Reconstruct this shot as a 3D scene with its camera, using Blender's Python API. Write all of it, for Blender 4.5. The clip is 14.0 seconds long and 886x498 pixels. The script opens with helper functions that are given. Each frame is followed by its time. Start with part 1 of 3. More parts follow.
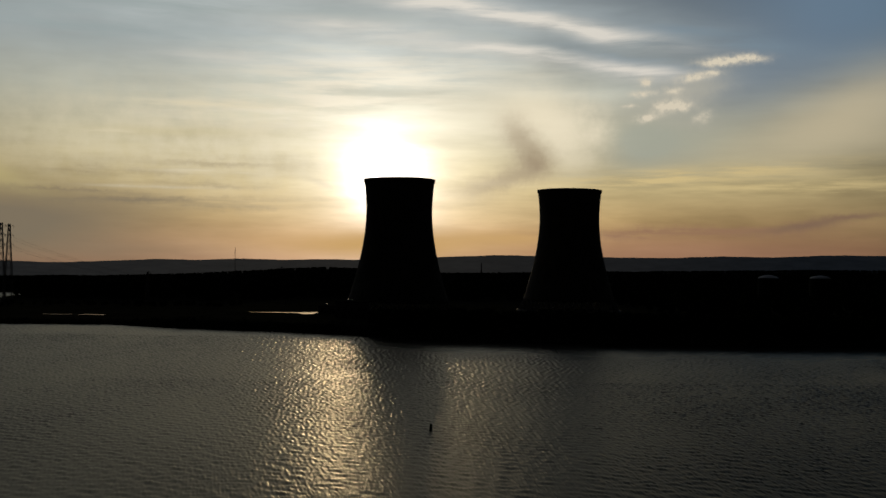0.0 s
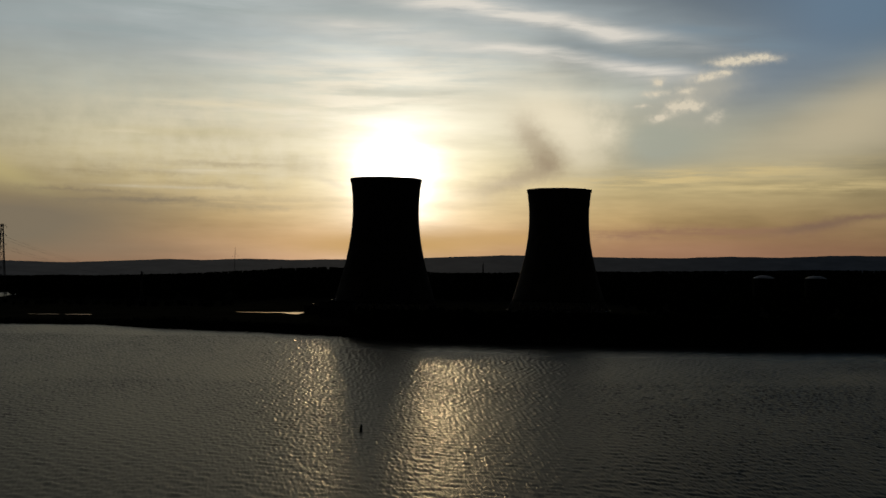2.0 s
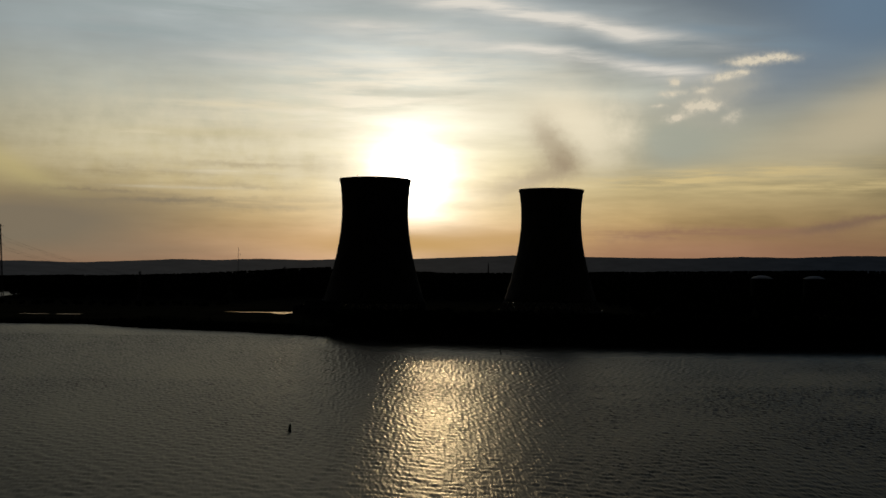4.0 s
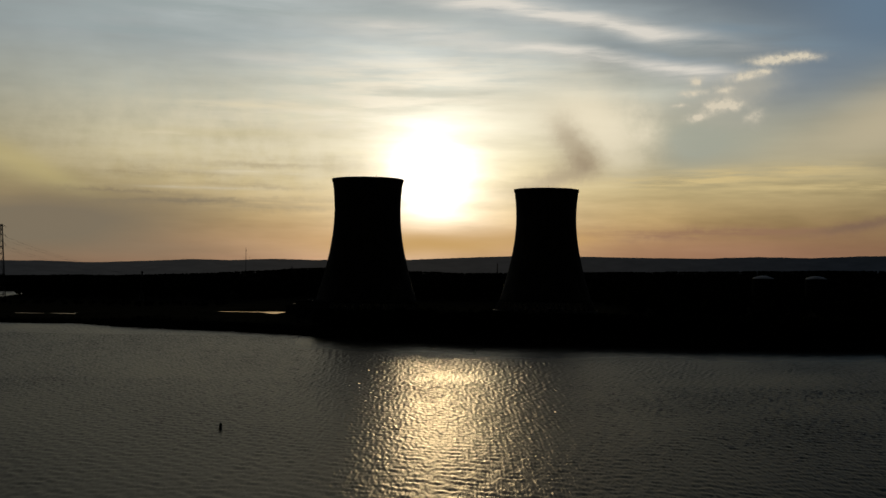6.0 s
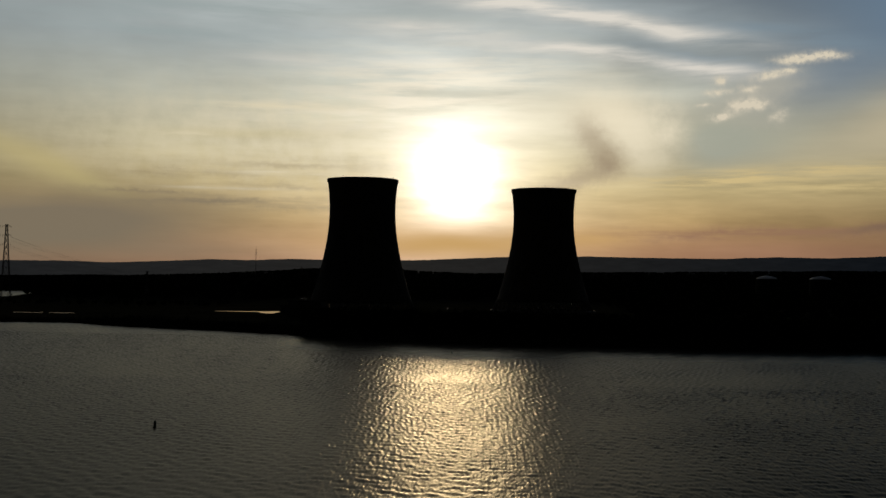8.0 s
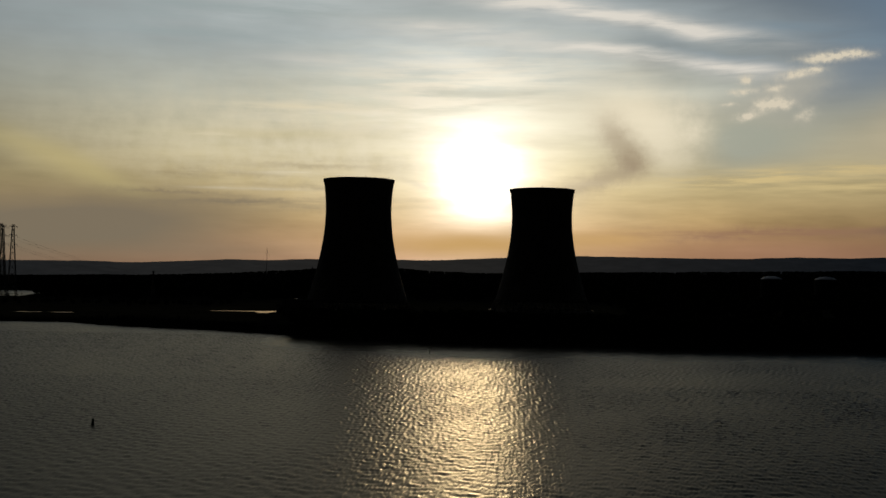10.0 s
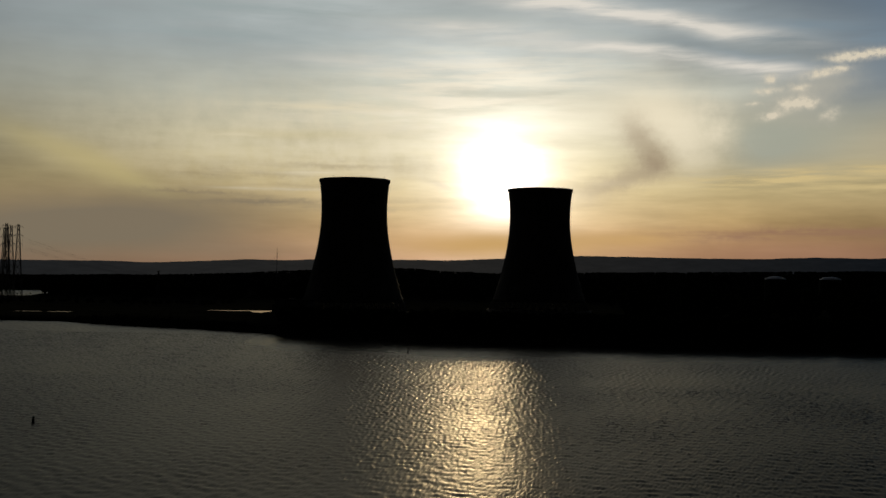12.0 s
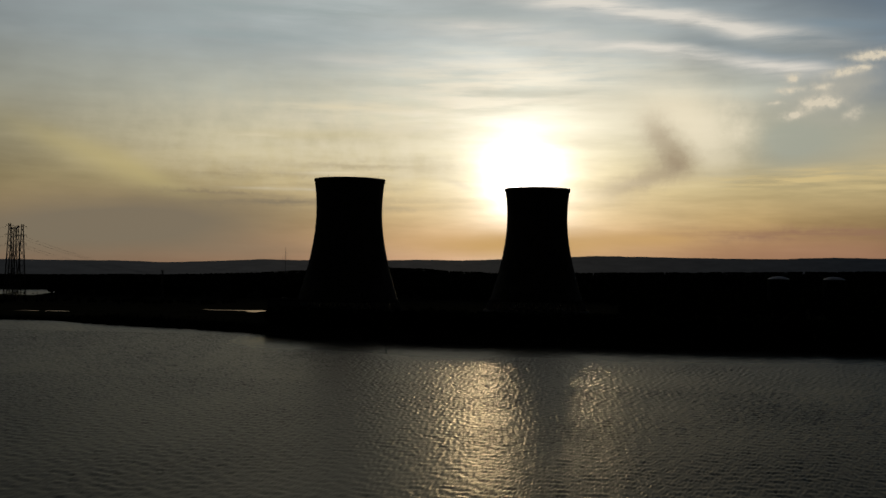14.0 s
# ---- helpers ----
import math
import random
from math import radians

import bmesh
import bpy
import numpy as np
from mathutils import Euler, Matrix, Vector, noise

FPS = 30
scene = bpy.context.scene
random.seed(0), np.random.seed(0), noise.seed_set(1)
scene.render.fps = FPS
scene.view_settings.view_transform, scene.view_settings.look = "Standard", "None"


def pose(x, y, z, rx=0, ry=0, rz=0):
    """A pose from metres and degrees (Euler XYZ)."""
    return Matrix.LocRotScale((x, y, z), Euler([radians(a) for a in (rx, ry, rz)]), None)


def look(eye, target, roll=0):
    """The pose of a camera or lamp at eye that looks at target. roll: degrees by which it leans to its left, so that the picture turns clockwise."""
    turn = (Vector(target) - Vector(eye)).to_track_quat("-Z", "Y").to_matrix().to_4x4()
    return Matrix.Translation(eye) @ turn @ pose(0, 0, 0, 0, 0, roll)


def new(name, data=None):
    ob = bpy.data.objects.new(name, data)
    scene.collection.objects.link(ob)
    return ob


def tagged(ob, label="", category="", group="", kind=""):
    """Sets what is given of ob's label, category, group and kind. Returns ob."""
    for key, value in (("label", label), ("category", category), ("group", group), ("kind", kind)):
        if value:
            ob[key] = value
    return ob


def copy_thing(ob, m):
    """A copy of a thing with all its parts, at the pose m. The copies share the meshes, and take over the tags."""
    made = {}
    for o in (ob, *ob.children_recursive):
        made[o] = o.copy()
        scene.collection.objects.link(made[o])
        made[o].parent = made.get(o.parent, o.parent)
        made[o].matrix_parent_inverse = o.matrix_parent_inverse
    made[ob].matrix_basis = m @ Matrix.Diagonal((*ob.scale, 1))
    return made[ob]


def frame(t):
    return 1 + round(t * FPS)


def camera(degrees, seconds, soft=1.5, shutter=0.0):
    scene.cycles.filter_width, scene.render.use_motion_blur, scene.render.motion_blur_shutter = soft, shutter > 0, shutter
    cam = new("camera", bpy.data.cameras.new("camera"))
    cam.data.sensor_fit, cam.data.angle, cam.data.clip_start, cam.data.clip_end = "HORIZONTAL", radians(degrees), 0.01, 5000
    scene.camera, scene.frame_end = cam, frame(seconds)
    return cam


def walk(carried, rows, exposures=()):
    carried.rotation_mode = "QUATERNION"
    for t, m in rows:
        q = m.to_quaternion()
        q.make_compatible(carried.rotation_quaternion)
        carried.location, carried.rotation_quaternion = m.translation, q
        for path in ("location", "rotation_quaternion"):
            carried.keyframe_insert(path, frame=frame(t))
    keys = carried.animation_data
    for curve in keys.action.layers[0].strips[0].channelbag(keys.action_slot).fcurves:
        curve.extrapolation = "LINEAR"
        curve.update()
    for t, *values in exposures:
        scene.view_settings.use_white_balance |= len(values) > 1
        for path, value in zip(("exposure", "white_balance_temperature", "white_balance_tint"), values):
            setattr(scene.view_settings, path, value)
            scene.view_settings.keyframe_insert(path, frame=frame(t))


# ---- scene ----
# ---------------------------------------------------------------- camera
cam = camera(44.0, 14.0)
# seconds, x, y, z, tilt, lean, turn
ROWS = (
    (0, 0.00, 0.00, 41.73, 1.194, -0.646, 0.000),
    (1, 10.37, 1.67, 41.78, 1.195, -0.659, 0.282),
    (2, 21.17, 2.84, 41.82, 1.196, -0.673, 0.616),
    (3, 32.35, 3.61, 41.87, 1.195, -0.687, 1.007),
    (4, 43.84, 4.06, 41.91, 1.195, -0.701, 1.458),
    (5, 55.54, 4.27, 41.96, 1.193, -0.714, 1.965),
    (6, 67.41, 4.34, 42.00, 1.192, -0.728, 2.518),
    (7, 79.35, 4.36, 42.05, 1.189, -0.742, 3.107),
    (8, 91.31, 4.40, 42.09, 1.186, -0.756, 3.719),
    (9, 103.21, 4.56, 42.14, 1.182, -0.769, 4.340),
    (10, 114.97, 4.92, 42.18, 1.178, -0.783, 4.956),
    (11, 126.53, 5.58, 42.23, 1.173, -0.797, 5.557),
    (12, 137.81, 6.61, 42.27, 1.168, -0.811, 6.133),
    (13, 148.74, 8.11, 42.32, 1.162, -0.824, 6.681),
    (14, 159.25, 10.16, 42.36, 1.156, -0.838, 7.202),
)
walk(cam, [(t, pose(x, y, z, 90 + tilt, lean, turn)) for t, x, y, z, tilt, lean, turn in ROWS],
     exposures=[(0, 0.0), (14, 0.0)])

# ---------------------------------------------------------------- sky and sun
SUN_AZ, SUN_EL = -3.12, 4.40          # degrees, clockwise from +y and above the horizon


class Graph:
    """Short hand for wiring shader nodes."""

    def __init__(self, tree):
        self.tree = tree
        tree.nodes.clear()

    def node(self, kind, inputs=(), **settings):
        n = self.tree.nodes.new(kind)
        for key, value in settings.items():
            setattr(n, key, value)
        for key, value in dict(inputs).items():
            self.put(n.inputs[key], value)
        return n

    def put(self, socket, value):
        if isinstance(value, bpy.types.NodeSocket):
            self.tree.links.new(value, socket)
        else:
            socket.default_value = value

    def math(self, op, a, b=0.0, c=0.0, clamp=False):
        return self.node("ShaderNodeMath", {0: a, 1: b, 2: c}, operation=op, use_clamp=clamp).outputs[0]

    def vec(self, op, a, b=(0, 0, 0)):
        n = self.node("ShaderNodeVectorMath", {0: a, 1: b}, operation=op)
        return n.outputs["Value"] if op in ("DOT_PRODUCT", "LENGTH") else n.outputs[0]

    def scale(self, v, s):
        return self.node("ShaderNodeVectorMath", {0: v, "Scale": s}, operation="SCALE").outputs[0]

    def xyz(self, x, y, z=0.0):
        return self.node("ShaderNodeCombineXYZ", {0: x, 1: y, 2: z}).outputs[0]

    def noise(self, v, scale, detail=4.0, rough=0.55, distortion=0.0):
        return self.node("ShaderNodeTexNoise", {"Vector": v, "Scale": scale, "Detail": detail, "Roughness": rough,
                                                "Distortion": distortion}).outputs["Fac"]

    def ramp(self, fac, stops, smooth="LINEAR"):
        n = self.node("ShaderNodeValToRGB", {"Fac": fac})
        n.color_ramp.interpolation = smooth
        while len(n.color_ramp.elements) < len(stops):
            n.color_ramp.elements.new(0.5)
        for e, (at, col) in zip(n.color_ramp.elements, stops):
            e.position = at
            e.color = (*col, 1) if len(col) == 3 else col
        return n.outputs["Color"]

    def mix(self, fac, a, b):
        n = self.node("ShaderNodeMix", data_type="RGBA")
        self.put(n.inputs["Factor"], fac)
        self.put(n.inputs[6], a if isinstance(a, bpy.types.NodeSocket) else (*a, 1))
        self.put(n.inputs[7], b if isinstance(b, bpy.types.NodeSocket) else (*b, 1))
        return n.outputs[2]

    def step(self, v, lo, hi):
        n = self.node("ShaderNodeMapRange", {"Value": v, "From Min": lo, "From Max": hi}, interpolation_type="SMOOTHSTEP")
        return n.outputs["Result"]

    def gauss(self, q):
        """exp(-q)"""
        return self.math("POWER", 0.36788, q)

    def puff(self, v, az, el, wide, high, turn=0.0):
        """A soft oval patch of sky, in degrees."""
        m = self.node("ShaderNodeMapping", {"Vector": v, "Location": (az, el, 0), "Rotation": (0, 0, radians(turn)),
                                            "Scale": (wide, high, 1)}, vector_type="TEXTURE").outputs[0]
        return self.gauss(self.vec("DOT_PRODUCT", m, m))


def build_sky():
    world = bpy.data.worlds.new("evening_sky")
    scene.world = world
    world.use_nodes = True
    g = Graph(world.node_tree)
    way = g.node("ShaderNodeTexCoord").outputs["Generated"]
    part_xyz = g.node("ShaderNodeSeparateXYZ", {0: way})
    dx, dy, dz = part_xyz.outputs
    az = g.math("MULTIPLY", g.math("ARCTAN2", dx, dy), 57.2958)
    el = g.math("MULTIPLY", g.math("ARCSINE", dz), 57.2958)
    up = g.math("MAXIMUM", el, 0.0)
    flat = g.xyz(az, el)

    # clear air behind the clouds
    clear = g.node("ShaderNodeTexSky", sky_type="NISHITA", sun_disc=False, sun_elevation=radians(SUN_EL),
                   sun_rotation=radians(SUN_AZ), air_density=1.3, dust_density=2.0, ozone_density=1.5).outputs[0]

    # warped coordinates: streaks and puffs get ragged edges
    w1 = g.node("ShaderNodeTexNoise", {"Vector": g.vec("MULTIPLY", flat, (0.16, 0.30, 0)), "Scale": 1.0, "Detail": 3.0, "Roughness": 0.5}).outputs["Color"]
    warp = g.vec("ADD", flat, g.vec("MULTIPLY", g.vec("SUBTRACT", w1, (0.5, 0.5, 0.5)), (2.2, 0.65, 0)))
    w2 = g.node("ShaderNodeTexNoise", {"Vector": flat, "Scale": 1.6, "Detail": 6.0, "Roughness": 0.65}).outputs["Color"]
    fine = g.vec("ADD", flat, g.vec("MULTIPLY", g.vec("SUBTRACT", w2, (0.5, 0.5, 0.5)), (1.1, 0.75, 0)))

    crisp = g.vec("ADD", flat, g.vec("MULTIPLY", g.vec("SUBTRACT", w2, (0.5, 0.5, 0.5)), (0.75, 0.38, 0)))

    # the veil of high cloud: colour by height, brightness by distance from the sun
    veil = g.ramp(g.math("DIVIDE", up, 45.0), (
        (0.000, (0.38, 0.170, 0.075)), (0.030, (0.47, 0.245, 0.095)), (0.060, (0.57, 0.38, 0.145)), (0.100, (0.62, 0.49, 0.225)),
        (0.150, (0.60, 0.54, 0.34)), (0.200, (0.52, 0.53, 0.43)), (0.260, (0.40, 0.455, 0.455)), (0.330, (0.325, 0.39, 0.42)),
        (0.420, (0.16, 0.20, 0.24)), (0.550, (0.065, 0.085, 0.11)), (1.000, (0.02, 0.028, 0.04))))
    off = g.math("SUBTRACT", az, SUN_AZ)
    far1 = g.gauss(g.math("POWER", g.math("DIVIDE", g.math("ABSOLUTE", off), 19.0), 2.0))
    far2 = g.gauss(g.math("POWER", g.math("DIVIDE", g.math("ABSOLUTE", off), 42.0), 2.0))
    bright = g.math("ADD", 0.009, g.math("ADD", g.math("MULTIPLY", far1, 0.48), g.math("MULTIPLY", far2, 0.47)))
    bright = g.math("ADD", bright, g.math("MULTIPLY", g.math("MULTIPLY", g.step(el, 5.0, 10.0), 0.30), g.math("SUBTRACT", far2, far1)))
    sky = g.scale(veil, bright)
    grey = g.scale(g.xyz(0.030, 0.030, 0.034), far2)
    sky = g.vec("ADD", sky, grey)

    # thin streaks, nearly level low down, raked higher up
    low = g.noise(g.vec("MULTIPLY", flat, (0.085, 0.62, 0)), 1.0, 6.0, 0.58, 0.0)
    rake = g.node("ShaderNodeMapping", {"Vector": warp, "Rotation": (0, 0, radians(8)), "Scale": (0.075, 0.50, 1)}).outputs[0]
    high = g.noise(rake, 1.0, 6.0, 0.52, 0.0)
    blotch = g.noise(g.vec("MULTIPLY", flat, (0.13, 0.26, 0)), 1.0, 4.0, 0.5)
    hi_part = g.step(el, 5.0, 10.0)
    lo_part = g.math("SUBTRACT", 1.0, hi_part)
    hi_gain = g.math("ADD", 0.55, g.math("MULTIPLY", g.step(az, -14.0, 2.0), 0.75))
    s_low = g.math("MULTIPLY", g.math("SUBTRACT", low, 0.5), g.math("MULTIPLY", lo_part, 1.1))
    s_high = g.math("MULTIPLY", g.math("SUBTRACT", high, 0.48), g.math("MULTIPLY", hi_part, hi_gain))
    s_blot = g.math("MULTIPLY", g.math("SUBTRACT", blotch, 0.5), 0.7)
    gain = g.math("ADD", g.math("ADD", 1.0, s_blot), g.math("ADD", s_low, s_high))
    sky = g.scale(sky, g.math("MAXIMUM", gain, 0.2))

    streak = g.noise(g.node("ShaderNodeMapping", {"Vector": warp, "Rotation": (0, 0, radians(8)), "Scale": (0.16, 1.5, 1)}).outputs[0], 1.0, 6.0, 0.6)
    streak = g.math("MULTIPLY", g.step(streak, 0.22, 0.76), 1.8)
    level = g.noise(g.vec("MULTIPLY", flat, (0.20, 2.1, 0)), 1.0, 5.0, 0.6)
    level = g.math("MULTIPLY", g.step(level, 0.34, 0.66), 1.8)
    wool = g.noise(flat, 0.9, 6.0, 0.6)
    wool = g.math("MULTIPLY", g.step(wool, 0.12, 0.85), 1.7)

    def lay(sky, v, patches, colour, grain=None):
        """Mixes soft patches of one cloud colour into the sky; each: az, el, half width, half height, turn, cover."""
        cover = 0.0
        for a, e, wide, high_, turn, amount in patches:
            p = g.math("MULTIPLY", g.puff(v, a, e, wide, high_, turn), amount)
            cover = p if cover == 0.0 else g.math("ADD", cover, p)
        if grain is not None:
            cover = g.math("MULTIPLY", cover, grain)
        return g.mix(g.math("MINIMUM", cover, 1.0), sky, colour)

    # the clear blue of the gaps
    blue = g.mix(0.85, g.scale(clear, 0.055), (0.098, 0.180, 0.275))
    # unseen bright cloud above the view, added to lighten the water at the left
    sky = lay(sky, flat, ((-11.0, 20.5, 14.0, 5.5, 0, 0.95),), (0.64, 0.60, 0.50))
    # near-black sky mostly out of view, added to darken the water at the right
    sky = lay(sky, flat, ((31.0, 20.0, 25.0, 8.3, 0, 1.0), (20.0, 19.0, 17.0, 5.2, 0, 0.9), (35.0, 10.0, 7.5, 8.0, 0, 0.9)), (0.008, 0.020, 0.034))
    # gaps of clear blue within the view
    sky = lay(sky, warp, ((20.0, 13.2, 7.5, 3.0, -6, 1.0), (15.0, 9.6, 5.0, 2.0, 10, 0.60)), blue)
    sky = lay(sky, warp, ((9.0, 10.95, 4.5, 0.50, -11, 0.60), (13.5, 12.0, 4.0, 0.5, -10, 0.5)), (0.18, 0.25, 0.305), streak)
    sky = lay(sky, warp, ((1.5, 12.2, 5.5, 0.48, -10, 0.50), (-10.0, 13.2, 8.0, 0.7, 0, 0.60), (-14.0, 11.4, 8.0, 0.6, 0, 0.45), (2.5, 9.9, 3.5, 0.4, -4, 0.6),
                          (-20.0, 12.6, 6.0, 1.2, 0, 0.4)), (0.30, 0.355, 0.355), streak)
    sky = lay(sky, warp, ((11.8, 6.5, 4.5, 1.3, 5, 0.60), (10.2, 7.1, 1.6, 1.3, 30, 0.55), (11.5, 7.2, 3.2, 1.2, 0, 0.30)), (0.34, 0.355, 0.29))
    # bright raked bands and lit patches
    sky = lay(sky, warp, ((-4.0, 10.0, 7.0, 1.5, 0, 0.42), (-8.0, 8.0, 7.0, 1.0, 0, 0.35), (-4.5, 8.2, 4.0, 1.6, 0, 0.3)), (0.72, 0.66, 0.53), level)
    sky = lay(sky, warp, ((-0.6, 13.8, 3.5, 0.60, -8, 0.70), (4.3, 13.0, 4.0, 0.45, -9, 0.62), (8.9, 12.15, 3.2, 0.45, -10, 0.48), (2.5, 11.45, 3.2, 0.32, -3, 0.60),
                          (6.6, 10.95, 3.2, 0.40, -8, 0.45), (10.4, 10.3, 2.4, 0.40, -9, 0.60), (-4.5, 12.5, 5.0, 0.5, -4, 0.45), (-9.0, 10.9, 6.0, 0.4, -1, 0.35)), (0.67, 0.635, 0.57), streak)
    sky = lay(sky, warp, ((1.8, 8.2, 4.5, 1.5, 0, 0.45), (4.9, 8.0, 2.2, 1.6, -30, 0.62), (6.3, 6.6, 1.3, 1.6, 0, 0.45)), (0.76, 0.68, 0.50))
    sky = lay(sky, fine, ((7.3, 7.5, 1.4, 1.5, 10, 0.55), (4.8, 8.2, 1.7, 1.5, -30, 0.35)), (0.76, 0.68, 0.51), wool)
    sky = lay(sky, warp, ((20.8, 8.2, 4.0, 1.5, 17, 0.75), (19.5, 6.6, 6.0, 1.0, 3, 0.40)), (0.50, 0.43, 0.29))
    sky = lay(sky, flat, ((13.0, 5.1, 7.0, 0.35, 3, 0.65), (17.0, 4.4, 7.0, 0.45, 1, 0.50), (9.5, 4.6, 2.5, 0.25, 2, 0.6)), (0.60, 0.47, 0.23), level)
    sky = lay(sky, warp, ((-11.0, 6.8, 10.0, 2.2, 0, 0.62),), (0.66, 0.59, 0.42), wool)
    sky = lay(sky, warp, ((-24.8, 5.4, 4.0, 0.75, -20, 0.60), (-21.5, 4.3, 2.4, 0.50, -22, 0.4), (-14.0, 7.0, 4.0, 0.30, 0, 0.30)), (0.48, 0.40, 0.185))
    # darker smears
    sky = lay(sky, fine, ((3.6, 7.4, 0.75, 1.0, 35, 0.38), (4.2, 6.6, 0.85, 1.1, 30, 0.46), (4.9, 5.75, 0.85, 0.8, 10, 0.62), (3.6, 4.95, 1.6, 0.60, 18, 0.52),
                          (1.8, 4.4, 1.9, 0.55, 12, 0.46)), (0.285, 0.22, 0.14))
    sky = lay(sky, fine, ((-18.6, 3.85, 3.0, 0.12, -1, 0.50), (-14.6, 3.55, 4.0, 0.16, 1, 0.40), (-13.0, 4.3, 4.5, 0.20, 0, 0.32), (-10.5, 3.3, 4.5, 0.28, 1, 0.30), (-16.5, 4.9, 4.5, 0.22, 0, 0.34),
                          (-11.0, 5.4, 4.0, 0.2, 0, 0.28), (-20.0, 3.4, 6.0, 0.2, 0, 0.4)), (0.27, 0.215, 0.13), level)
    sky = lay(sky, flat, ((-17.3, 6.85, 1.7, 0.10, 1, 0.6), (-12.0, 5.0, 3.5, 0.12, 0, 0.5), (-15.5, 4.15, 3.0, 0.10, 0, 0.45), (-12.0, 8.4, 4.0, 0.18, 0, 0.45)), (0.68, 0.60, 0.42), level)
    sky = lay(sky, warp, ((-6.6, 4.4, 0.9, 0.20, -18, 0.40), (-22.0, 2.6, 8.5, 1.3, 3, 0.85), (-16.0, 1.0, 7.0, 0.9, 0, 0.45), (-27.0, 1.3, 9.0, 1.9, 0, 0.60)), (0.195, 0.160, 0.110))
    sky = lay(sky, fine, ((14.0, 2.2, 7.0, 0.35, 2, 0.45), (8.0, 2.0, 5.0, 0.3, 0, 0.35)), (0.27, 0.155, 0.095), level)
    sky = lay(sky, warp, ((13.0, 1.0, 9.0, 1.0, 0, 0.62),), (0.29, 0.158, 0.102))
    sky = lay(sky, crisp, ((18.3, 2.5, 2.0, 0.20, 9, 1.0), (20.6, 2.95, 1.6, 0.16, 4, 0.7)), (0.205, 0.13, 0.085))

    # the glare of the sun in the haze
    gy = g.math("DIVIDE", g.math("SUBTRACT", el, SUN_EL + 0.50), 1.05)
    r2 = g.math("ADD", g.math("MULTIPLY", off, off), g.math("MULTIPLY", gy, gy))
    ragged = g.math("ADD", 0.30, g.math("ADD", g.math("MULTIPLY", low, 0.7), g.math("MULTIPLY", high, 0.6)))
    r2 = g.math("DIVIDE", r2, g.math("MULTIPLY", ragged, ragged))
    core = g.math("ADD", g.math("MULTIPLY", 0.55, g.gauss(g.math("DIVIDE", r2, 3.3 ** 2))), g.math("MULTIPLY", 10.0, g.gauss(g.math("DIVIDE", g.math("SQRT", r2), 0.80))))
    halo = g.gauss(g.math("DIVIDE", r2, 7.5 ** 2))
    sky = g.vec("ADD", sky, g.scale(g.xyz(0.73, 0.69, 0.62), core))
    sky = g.vec("ADD", sky, g.scale(g.xyz(0.255, 0.235, 0.19), halo))

    # a low bank of haze across the foot of the glare
    sky = lay(sky, warp, ((-3.2, 1.45, 6.5, 0.82, 0, 0.92), (4.0, 1.9, 3.5, 0.4, 1, 0.4)), (0.53, 0.325, 0.115))

    # small lit cumulus, crisp at the top
    tuft = g.noise(flat, 2.3, 6.0, 0.6)
    tuft = g.math("MULTIPLY", g.step(tuft, 0.15, 0.80), 1.35)
    sky = lay(sky, fine, ((11.6, 8.8, 1.9, 0.8, 10, 0.55), (13.4, 9.5, 1.4, 0.6, 10, 0.45), (12.6, 7.6, 1.6, 0.4, 0, 0.30)), (0.43, 0.41, 0.34))
    sky = lay(sky, crisp, ((14.2, 10.72, 1.1, 0.20, 0, 1.5), (15.5, 10.85, 0.8, 0.20, -2, 1.3), (12.9, 10.0, 0.9, 0.22, 9, 1.3), (13.8, 10.2, 0.3, 0.14, 0, 0.9),
                           (10.4, 9.8, 0.32, 0.22, 0, 1.5), (10.2, 9.2, 0.6, 0.15, 3, 1.1), (11.8, 9.3, 0.5, 0.18, 0, 0.9), (11.5, 8.55, 0.7, 0.30, 10, 1.6),
                           (12.4, 8.6, 0.5, 0.25, 0, 0.8), (10.4, 7.95, 0.5, 0.17, 5, 1.4), (9.6, 8.6, 0.35, 0.08, 0, 0.9), (13.3, 8.0, 0.4, 0.25, 20, 0.9)), (0.66, 0.59, 0.46), tuft)
    back = g.node("ShaderNodeBackground", {"Color": sky, "Strength": 1.0})
    air = g.node("ShaderNodeBackground", {"Color": clear, "Strength": 0.0006})
    both = g.node("ShaderNodeAddShader", {0: back.outputs[0], 1: air.outputs[0]})
    g.node("ShaderNodeOutputWorld", {0: both.outputs[0]})


build_sky()
SUN_WAY = Vector((math.sin(radians(SUN_AZ)) * math.cos(radians(SUN_EL)), math.cos(radians(SUN_AZ)) * math.cos(radians(SUN_EL)), math.sin(radians(SUN_EL))))
sun = new("sun", bpy.data.lights.new("sun", "SUN"))
sun.data.energy, sun.data.angle, sun.data.color = 0.52, radians(6.0), (1.0, 0.75, 0.43)
sun.matrix_world = look(SUN_WAY * 400, (0, 0, 0))


# ---------------------------------------------------------------- materials
def material(name, rough=0.8, metal=0.0, ior=1.5):
    m = bpy.data.materials.new(name)
    m.use_nodes = True
    g = Graph(m.node_tree)
    shader = g.node("ShaderNodeBsdfPrincipled", {"Roughness": rough, "Metallic": metal, "IOR": ior})
    g.node("ShaderNodeOutputMaterial", {0: shader.outputs[0]})
    place = g.node("ShaderNodeTexCoord").outputs["Object"]
    return m, g, shader, place


